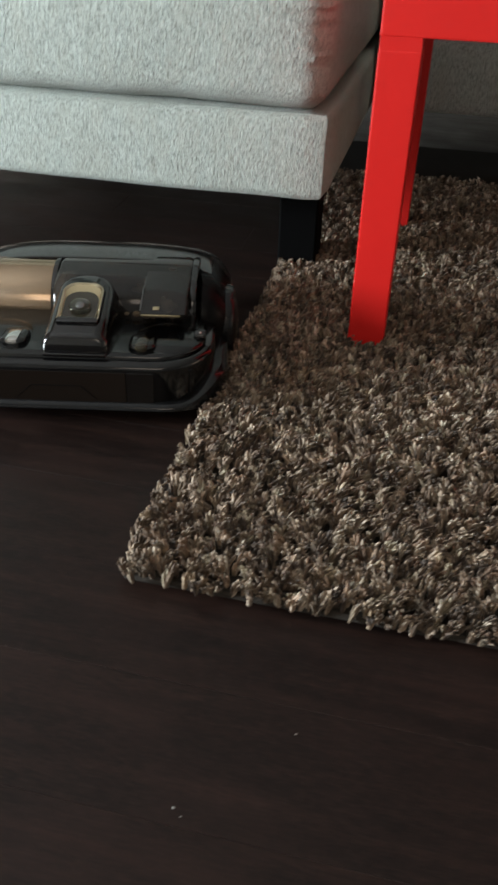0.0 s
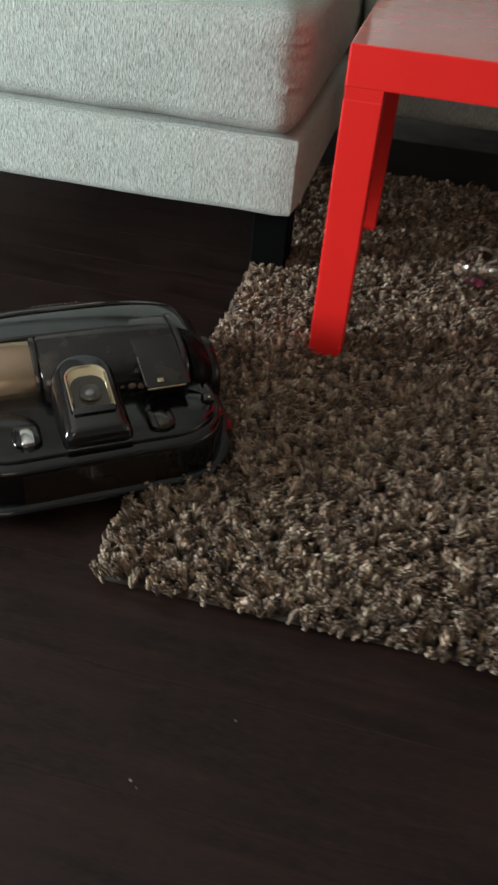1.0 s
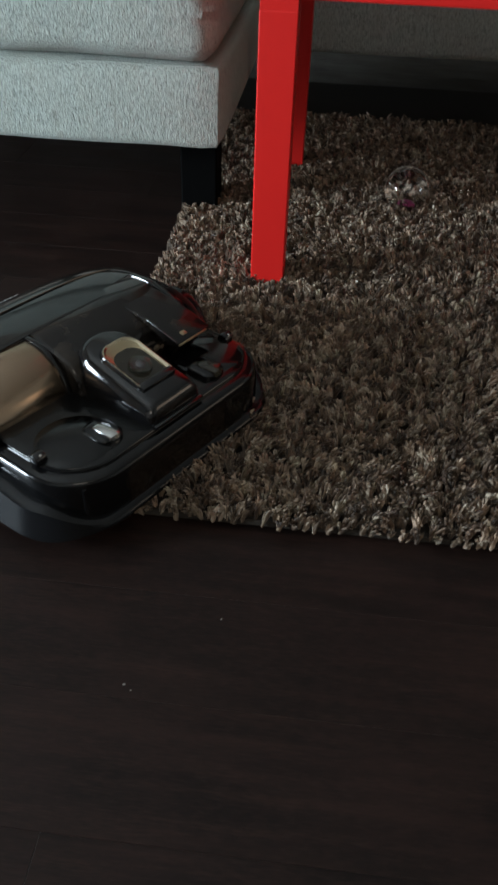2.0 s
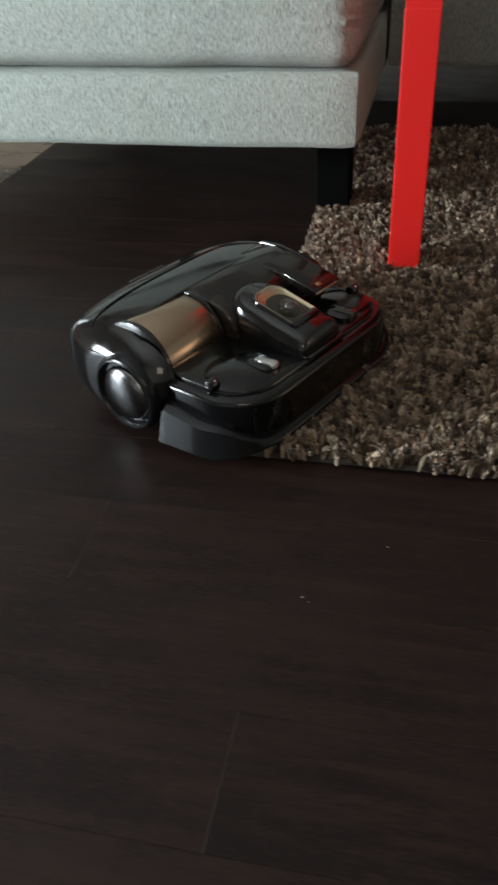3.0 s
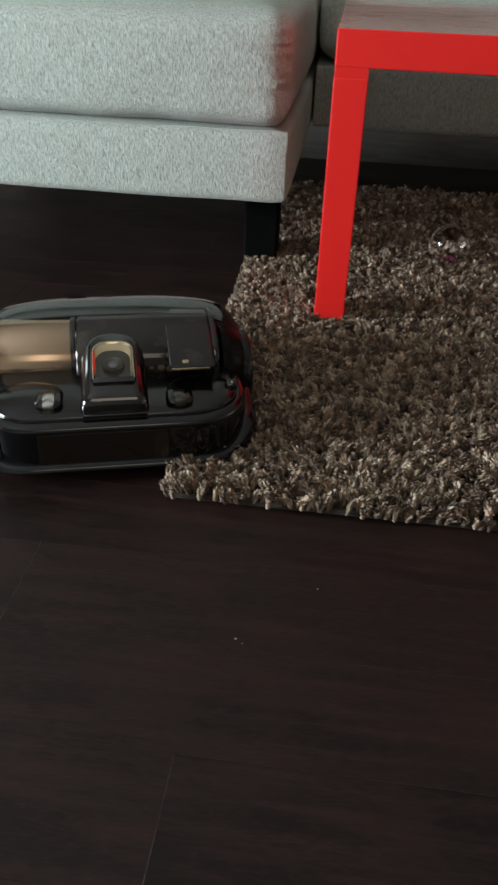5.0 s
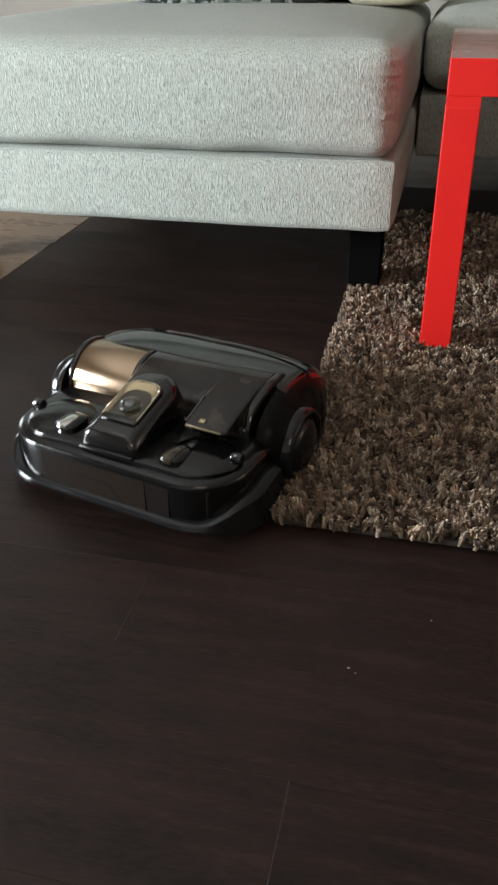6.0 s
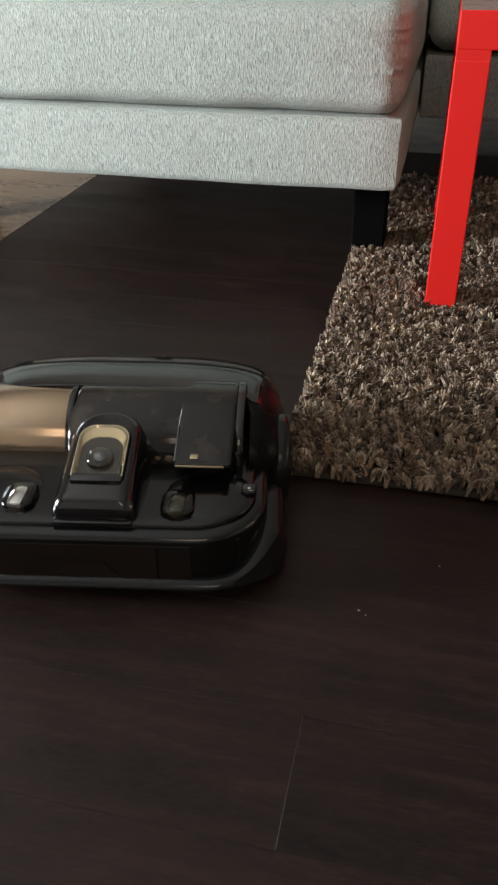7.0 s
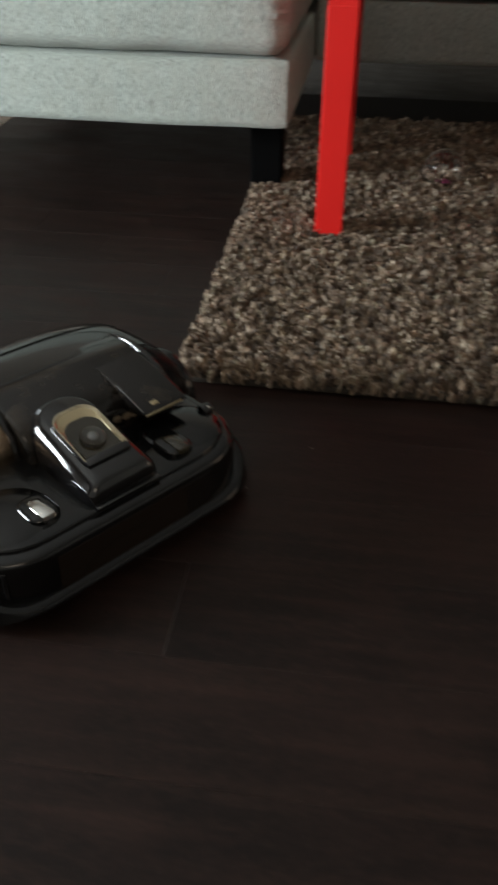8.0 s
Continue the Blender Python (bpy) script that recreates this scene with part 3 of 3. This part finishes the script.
# ---- robot vacuum, front towards -y ----
def robot():
    r = thing("robot_vacuum", "glossy black robot vacuum cleaner with bronze dust cylinder", "robot vacuum")

    def ball(cx, cy, cz, rx, ry, rz, u=28, v=14):
        bm = bmesh.new()
        bmesh.ops.create_uvsphere(bm, u_segments=u, v_segments=v, radius=1, matrix=Matrix.Translation((cx, cy, cz)) @ Matrix.Diagonal((rx, ry, rz, 1)))
        return bm

    body = pose(-0.004, 0, 0)
    # chassis under everything
    part("chassis", slab(0.158, -0.128, 0.150, 0.06, ((0.012, 0.010), (0.018, 0.0), (0.052, 0.0), (0.058, 0.006)), 0.06), SATIN, r, m=body)
    # bumper: a tall wall with an overhanging shoulder
    bumper = part("bumper", slab(0.166, -0.147, 0.002, 0.070, ((0.020, 0.004), (0.024, 0.001), (0.060, 0.0), (0.0705, 0.0), (0.0735, 0.0007), (0.0762, 0.0025), (0.0780, 0.0058), (0.0788, 0.0105))), DECK, r, "black mirror-gloss bumper", m=body)
    part("front_panel", box(-0.092, 0.062, -0.1475, -0.142, 0.027, 0.068, 0.0002, 1), PANEL, bumper, "glossy black front panel with brown reflection tint")
    part("sensor_window", box(0.0635, 0.095, -0.1474, -0.142, 0.027, 0.068, 0.0003, 1), SMOKE, bumper, "dark glossy sensor window")
    bm = bmesh.new()
    for (xa, za), (xb, zb) in (((-0.072, 0.030), (-0.052, 0.049)), ((-0.052, 0.049), (0.008, 0.049)), ((0.008, 0.049), (0.026, 0.030))):
        d = Vector((xb - xa, 0, zb - za))
        m4 = Matrix.Translation(((xa + xb) / 2, -0.1475, (za + zb) / 2)) @ Matrix.Rotation(-math.atan2(d.z, d.x), 4, "Y") @ Matrix.Diagonal((d.length, 0.0007, 0.0008, 1))
        bmesh.ops.create_cube(bm, size=1, matrix=m4)
    part("groove", bm, GUNMETAL, bumper)
    for side in (-1, 1):
        a = radians(-52)
        m4 = Matrix.Translation((side * (0.096 + 0.0702 * math.cos(a)), -0.077 + 0.0702 * math.sin(a), 0.047)) @ Matrix.Rotation(side * (a + math.pi / 2), 4, "Z")
        part("trim_strip", box(-0.0022, 0.0022, -0.0008, 0.0008, -0.021, 0.021, 0.0006, 1), GUNMETAL, bumper, "grey upright trim strip", m=m4)
    # the lip round the front, rising into a broad flat fender on each flank
    def lip(side):
        rings = []
        n = 44
        for i in range(n + 1):
            k = i / n
            if k < 0.34:
                px, py, nx, ny = 0.104 * k / 0.34, -0.150, 0.0, -1.0
            elif k < 0.64:
                a = radians(-90 + 90 * (k - 0.34) / 0.30)
                px, py, nx, ny = 0.104 + 0.078 * math.cos(a), -0.072 + 0.078 * math.sin(a), math.cos(a), math.sin(a)
            else:
                px, py, nx, ny = 0.182, -0.072 + (k - 0.64) / 0.36 * 0.052, 1.0, 0.0
            rise = min(1.0, max(0.0, (k - 0.40) / 0.17))
            rise = 0.74 * rise * rise * (3 - 2 * rise) + 0.26 * max(0.0, (k - 0.60) / 0.40)
            tail = min(1.0, (1 - k) / 0.07 + 0.35) ** 0.5
            top = 0.0280 + 0.0290 * rise * tail
            low = 0.0180 - 0.0120 * rise
            flare = 0.0045 + 0.0010 * rise
            prof = ((-0.030, low), (flare - 0.004, low - 0.001), (flare, low + 0.0014), (flare * 0.9, low + 0.004), (flare * 0.4 - 0.004 * rise, top - 0.006 + 0.003 * (1 - rise)),
                    (-0.0015 - 0.0065 * rise, top - 0.0012), (-0.005 - 0.009 * rise, top), (-0.030, top - 0.001 + 0.002 * rise))
            rings.append([(side * (px + nx * o), py + ny * o, z) for o, z in prof])
        return loft(rings)

    for side in (-1, 1):
        part("fender", lip(side), GUNMETAL, r, "grey gloss lip and corner fender", m=body, smooth=32)
    # deck behind the bumper, with its low mounds
    part("deck", slab(0.152, -0.134, 0.06, 0.058, ((0.060, 0.0), (0.0800, 0.0), (0.0824, 0.0014), (0.0838, 0.0045), (0.0843, 0.012))), DECK, r, m=body)
    for x in (-0.108, 0.104):
        part("deck_hump", ball(x, -0.083, 0.0815, 0.046, 0.044, 0.0078), DECK, r, smooth=180)
    for x, y, mat in ((-0.0825, -0.098, CHROME), (0.0755, -0.104, WINDOW_DARK)):
        sensor = part("deck_sensor", slab(0.0165, -0.020, 0.020, 0.012, ((0.080, 0.0), (0.0885, 0.0), (0.0905, 0.0015), (0.0918, 0.005)), 0.012), DECK, r, m=pose(x, y, 0.0))
        part("lens", box(-0.0085, 0.0085, -0.0215, 0.010, 0.0825, 0.0945, 0.0052, 2), mat, sensor, "small bright glassy lens")
    for side in (-1, 1):
        post = part("bumper_post", tube(-0.007, 0.007, -0.078, 0.086, 0.0072, 20, 0.002), BLACK, r, m=pose(side * 0.148 - 0.004, 0, 0))
        # chrome bead added as the sparkle on the black post
        part("post_glint", ball(0, -0.083, 0.092, 0.0019, 0.0019, 0.0015, 14, 8), CHROME, post, "tiny chrome bead as a glint")

    # rear shell: sections along x, full and round at the ends
    def section(u, grow=0.0, n=52, arc=(0.0, 2 * math.pi)):
        au = abs(u)
        back = 0.064 + 0.069 * max(0.0, 1 - au ** 3.2) ** (1 / 2.3)
        wide = 0.76 if u > 0 else 0.815
        front = 0.012 + 0.068 * min(1, max(0, (au - wide) / 0.03))
        top = 0.047 + 0.024 * max(0.0, 1 - au ** 3.0) ** 0.5
        k = max(0.0, (au - 0.82) / 0.18)
        close = 1 - 0.26 * k ** 2.2
        ring = []
        for j in range(n + (arc[1] < 6)):
            a = arc[0] + (arc[1] - arc[0]) * j / n
            c, s = math.cos(a), math.sin(a)
            yy = math.copysign(abs(c) ** (0.78 if c > 0 else 0.86), c)
            zz = math.copysign(abs(s) ** (0.72 if s > 0 else 0.80), s)
            ring.append((u * 0.181, 0.050 + close * (yy * (back if c > 0 else front) + c * grow), 0.060 + close * (zz * (top if s > 0 else 0.055) + s * grow)))
        return ring

    us = [math.sin(math.pi / 2 * (-1 + i / 32)) for i in range(65)]
    shell = part("rear_shell", loft([section(u) for u in us]), BLACK, r, "mirror-gloss black rear cover", m=body, smooth=50)
    shell.data.materials.append(HOUSING)
    for f in shell.data.polygons:
        if f.center.x > 0.112:
            f.material_index = 1
    # two fitted panels over the crown, a seam between them
    for name, lo, hi, um in (("crown_panel", 70, 99, 0.86), ("lid", 22, 66, 0.90)):
        rings = []
        for i in range(45):
            u = um * math.sin(math.pi / 2 * (-1 + i / 22)) if i <= 44 else um
            g = 0.0020 * (1 - abs(u / um) ** 14)
            arc = (radians(lo), radians(hi))
            outer = section(u, g, 12, arc)
            inner = section(u, -0.004, 12, arc)
            rings.append(outer + inner[::-1])
        part(name, loft(rings), BLACK, shell, "gloss black fitted panel", smooth=40)
    # wheels in the flanks, with domed hubs
    for side in (-1, 1):
        prof = ((0.160, 0.0500), (0.1800, 0.0498), (0.1850, 0.0485), (0.1876, 0.0460), (0.1880, 0.0435), (0.1862, 0.0415), (0.1770, 0.0402), (0.1770, 0.0370), (0.1838, 0.0358), (0.1868, 0.0335), (0.1900, 0.0270), (0.1922, 0.0160), (0.1930, 0.001))
        rows = [[(side * x, 0.031 + q * math.cos(2 * math.pi * k / 40), 0.0545 + q * math.sin(2 * math.pi * k / 40)) for k in range(40)] for x, q in prof]
        wheel = part("wheel_cover", loft(rows[:7]), GUNMETAL, r, "grey gloss wheel cover", m=body, smooth=50)
        # left hub gets lighter metal to imitate its reflection of the lit floor
        part("hub", loft(rows[6:]), STEEL if side < 0 else GUNMETAL, wheel, "shiny domed hub", smooth=60)
        tyre = [[(side * x, 0.031 + q * math.cos(2 * math.pi * k / 40), 0.0505 + q * math.sin(2 * math.pi * k / 40)) for k in range(40)] for x, q in ((0.138, 0.046), (0.142, 0.0500), (0.160, 0.0500), (0.164, 0.046))]
        part("tyre", loft(tyre), RUBBER, wheel, "matt black rubber tyre")
    # bronze dust cylinder
    CY, CZ, CR = 0.040, 0.0745, 0.0555
    cyl = part("dust_cylinder", tube(-0.150, -0.056, CY, CZ, CR, 64, 0.002), BRONZE, r, "brushed bronze cylinder")
    for x in (-0.1525, -0.0535):
        part("collar", tube(x - 0.0035, x + 0.0035, CY, CZ, CR + 0.0022, 56, 0.0015), BLACK, cyl)

    # sloping centre block, round at its upper end
    def crown(y):
        z = 0.1135 + (y + 0.100) * 0.285
        over = max(0.0, y + 0.062)
        return z - 2.2 * over * over

    rings = []
    for t, d in ((0.0, 0.0), (0.30, 0.0), (0.50, 0.0008), (0.66, 0.0024), (0.79, 0.0050), (0.90, 0.0085), (0.968, 0.0125), (1.0, 0.0175)):
        rings.append([(x - 0.0035, y, 0.078 + t * (crown(y) - 0.078)) for x, y in outline(0.0410 - d, -0.1310 + d * 0.5, 0.004 - d, 0.010 - d * 0.4, 0.0395 - d)])
    block = part("centre_block", loft(rings), BLACK, r, "sloping gloss black block", smooth=40)
    part("front_ledge", box(-0.0415, 0.0345, -0.1365, -0.126, 0.0810, 0.0862, 0.0018, 2), BLACK, block)
    slope = math.atan(0.285)
    plane = Matrix.Translation((-0.003, -0.069, 0.1215)) @ Matrix.Rotation(slope, 4, "X")

    def arch(hw, y0, y1, z, n=10):
        pts = [(hw, y0, z)]
        rad = min(hw, 0.017)
        for cx, a0 in ((hw - rad, 0), (-hw + rad, 90)):
            for i in range(n + 1):
                a = radians(a0 + 90 * i / n)
                pts.append((cx + rad * math.cos(a), y1 - rad + rad * math.sin(a), z))
        return pts + [(-hw, y0, z)]

    part("window_collar", loft([arch(0.0272, -0.0345, 0.0352, -0.004), arch(0.0268, -0.034, 0.0348, 0.0022), arch(0.0261, -0.0334, 0.0340, 0.0036), arch(0.0250, -0.0330, 0.0332, 0.0040)], caps=False), BLACK, block, m=plane)
    part("window_rim", loft([arch(0.0251, -0.033, 0.0333, 0.0040), arch(0.0243, -0.0325, 0.0322, 0.0041), arch(0.0218, -0.031, 0.0300, 0.0020)], caps=False), GOLD, block, "pale gold arched trim", m=plane)
    part("window_back", loft([arch(0.0226, -0.031, 0.0306, 0.0026), arch(0.0205, -0.028, 0.0170, 0.0004), arch(0.0195, -0.028, 0.0150, -0.0030)], caps=False), AMBER, block, "dull amber recess", m=plane)
    part("window_floor", loft([arch(0.0215, -0.031, 0.0200, -0.0020), arch(0.0215, -0.031, 0.0200, 0.0008)]), WINDOW_DARK, block, "dark olive recess floor", m=plane)
    lens = part("camera_lens", ball(0, -0.010, 0.0030, 0.0135, 0.0135, 0.0066), CLEAR, block, "clear domed lens", m=plane, smooth=180)
    part("lens_core", ball(0, 0, 0, 0.0052, 0.0052, 0.0018, 20, 10), STEEL, lens, "small dark lens core", m=pose(0, -0.010, 0.0030))
    part("window_sill", box(-0.0255, 0.0255, -0.0395, -0.0295, -0.003, 0.0042, 0.0020, 2), BLACK, block, m=plane)

    # smoked dust cup that carries the cylinder on
    cup = ((0.078, 0.080), (0.0775, 0.110), (0.0735, 0.1240), (0.0680, 0.1295), (0.0610, 0.1318), (0.0400, 0.1322), (0.0325, 0.1320), (0.0285, 0.1310), (0.0060, 0.1262), (-0.0060, 0.1228), (-0.0170, 0.1190),
           (-0.0250, 0.1105), (-0.0300, 0.1000), (-0.0325, 0.0880), (-0.0330, 0.0760), (-0.0330, 0.060), (0.078, 0.060))

    def cup_ring(x, k):
        return [(x, 0.022 + (y - 0.022) * k, 0.085 + (z - 0.085) * k) for y, z in cup]

    bin_ = part("dust_bin", loft([cup_ring(x, k) for x, k in ((-0.050, 0.94), (-0.048, 0.98), (-0.045, 1.0), (0.040, 1.0), (0.1225, 1.0), (0.1255, 0.98), (0.1275, 0.94))]), BIN, r, "smoked glossy dust cup", smooth=40)
    part("collar", loft([cup_ring(x, k) for x, k in ((0.1260, 0.97), (0.1270, 1.005), (0.1290, 1.015), (0.1320, 1.015), (0.1345, 0.99), (0.1360, 0.90))]), BLACK, bin_, smooth=40)
    # its overhanging spout, a glossy box with an undercut front edge
    spout = ((0.016, 0.1296), (-0.010, 0.1255), (-0.040, 0.1186), (-0.0660, 0.1110), (-0.0695, 0.1092), (-0.0700, 0.1066), (-0.0660, 0.1046), (-0.0400, 0.0990), (0.016, 0.094))
    rings = []
    for x, k in ((0.0675, 0.90), (0.0685, 0.97), (0.0705, 1.0), (0.1215, 1.0), (0.1240, 0.97), (0.1250, 0.90)):
        rings.append([(x, y + (0.004 * (1 - k) / 0.1 if y < -0.05 else 0), 0.112 + (z - 0.112) * k) for y, z in spout])
    mouth = part("spout", loft(rings), BIN, bin_, "smoked glossy overhanging spout", smooth=30)
    tilt = Matrix.Translation((0.0, -0.040, 0.1186)) @ Matrix.Rotation(math.atan(0.285), 4, "X")
    # steel strip modelled for the highlight on the spout's left edge
    part("edge_glint", box(0.0672, 0.0690, -0.028, 0.020, -0.0022, 0.0007, 0.0008, 2), STEEL, mouth, "thin steel strip as edge glint", m=tilt)
    # gold bar put in for a reflection along the spout's front edge
    part("reflection_bar", box(0.0690, 0.1180, -0.0712, -0.0690, 0.1058, 0.1086, 0.0009, 2), AMBER, mouth, "dull gold bar as a reflection")
    # amber plate in place of a small glint on the spout
    part("bin_glint", box(0.0835, 0.0915, -0.0245, -0.0185, -0.002, 0.0008, 0.0004, 2), AMBER, mouth, "small amber plate as a glint", m=tilt)
    # settled dust behind the smoked wall
    rng = random.Random(11)
    for i in range(6):
        x, s = 0.046 + 0.012 * i + rng.uniform(-0.003, 0.003), rng.uniform(0.004, 0.007)
        part("dust_clump", ball(x, -0.0305 + rng.uniform(-0.001, 0.001), 0.090 + rng.uniform(-0.004, 0.004), s, 0.0030, s * 0.7, 12, 8), DUST, bin_, "brown-grey dust clump")
    # fine print on the rear edge, as plain bars
    bm = bmesh.new()
    for i in range(9):
        p = Vector(section(0.0, 0.0022, 52)[5])
        bmesh.ops.create_cube(bm, size=1, matrix=Matrix.Translation((-0.030 + i * 0.0075, p.y, p.z)) @ Matrix.Rotation(radians(-55), 4, "X") @ Matrix.Diagonal((0.005, 0.004, 0.0012, 1)))
    part("print", bm, GREY_PRINT, shell, "tiny pale lettering")
    return r


ROBOT = robot()


# ---- floors: dark boards, and a pale stone floor beyond them ----
EDGE_X = -0.742
PW = 0.12


def floors():
    stone = new("floor_stone", mesh("floor_stone", box(X0 - 0.15, EDGE_X - 0.003, Y0 - 0.15, Y1 + 0.15, -0.1, -0.0005), STONE))
    tagged(stone, "pale brown polished stone floor", "floor", kind="structure")
    base = new("floor", mesh("floor", box(EDGE_X, X1 + 0.15, Y0 - 0.15, Y1 + 0.15, -0.1, -0.004), UNDER))
    tagged(base, "dark brown stained wooden floorboards", "floor", kind="structure")
    rng = random.Random(5)
    shared = {}

    def board(x0, x1, y):
        length = round(x1 - x0, 3)
        if length not in shared:
            g = 0.00002
            bm = box(g, length - g, 0.00004, PW - 0.00004, -0.02, 0.0, 0.0)
            tops = [e for e in bm.edges if all(v.co.z > -0.001 for v in e.verts) and abs(e.verts[0].co.x - e.verts[1].co.x) > 0.001]
            bmesh.ops.bevel(bm, geom=tops, offset=0.00035, segments=1, affect="EDGES")
            ends = [e for e in bm.edges if all(v.co.z > -0.001 for v in e.verts) and abs(e.verts[0].co.x - e.verts[1].co.x) < 0.001]
            bmesh.ops.bevel(bm, geom=ends, offset=0.0004, segments=1, affect="EDGES")
            bm.normal_update()
            for f in bm.faces:
                if 0.1 < abs(f.normal.x) < 0.95:
                    f.material_index = 1
            shared[length] = mesh("board", bm, WOOD)
            shared[length].materials.append(WORN_WOOD)
        ob = new("board", shared[length])
        ob.parent = base
        ob.matrix_basis = pose(x0, y, 0.0)

    fixed = {0.53: -0.114, 0.29: 0.086, 0.77: -0.235, 0.41: -0.52, 0.17: 0.47}
    y = -2.71
    while y < Y1:
        cuts = []
        key = round(y, 3)
        first = fixed.get(key, EDGE_X + 0.2 + 0.15 * rng.randrange(7))
        x = first
        while x > EDGE_X + 0.12:
            cuts.append(x)
            x -= 1.05
        x = first + 1.05
        while x < X1 - 0.05:
            cuts.append(x)
            x += 1.05
        ends = [EDGE_X] + sorted(cuts) + [X1]
        for a, b in zip(ends, ends[1:]):
            board(a, b, y)
        y = round(y + PW, 3)


floors()


# ---- movement ----
def motions():
    rows = [
        (0.0, -0.177, 1.145, 0.0, 0, 0, 12.2),
        (0.5, -0.151, 1.066, 0.0, -0.1, 0, 19.0),
        (1.0, -0.104, 0.986, 0.0005, -0.7, -0.3, 33.5),
        (1.2, -0.078, 0.954, 0.001, -0.8, -0.3, 37.8),
        (2.3, 0.020, 0.896, 0.003, -0.8, 0.1, 65.0),
        (2.5, 0.021, 0.897, 0.003, -0.9, 0.2, 67.0),
        (3.0, -0.019, 0.932, 0.003, -1.0, 0.1, 63.6),
        (3.5, -0.053, 0.948, 0.003, -1.2, 0.4, 62.0),
        (4.0, -0.057, 0.920, 0.004, -1.2, -0.4, 41.5),
        (4.2, -0.064, 0.913, 0.003, -0.6, -0.5, 34.9),
        (5.3, -0.1138, 0.937, 0.0, 0, 0, -7.7),
        (5.5, -0.1257, 0.945, 0.0, 0, 0, -24.5),
        (6.0, -0.160, 0.867, 0.0, 0, 0, -14.9),
        (6.5, -0.170, 0.7545, 0.0, 0, 0, -3.0),
        (7.0, -0.158, 0.650, 0.0, 0, 0, 10.2),
        (7.5, -0.130, 0.594, 0.0, 0, 0, 28.1),
        (8.0, -0.074, 0.497, 0.0, 0, 0, 52.0),
    ]
    walk(ROBOT, [(t, pose(*p)) for t, *p in rows])


motions()
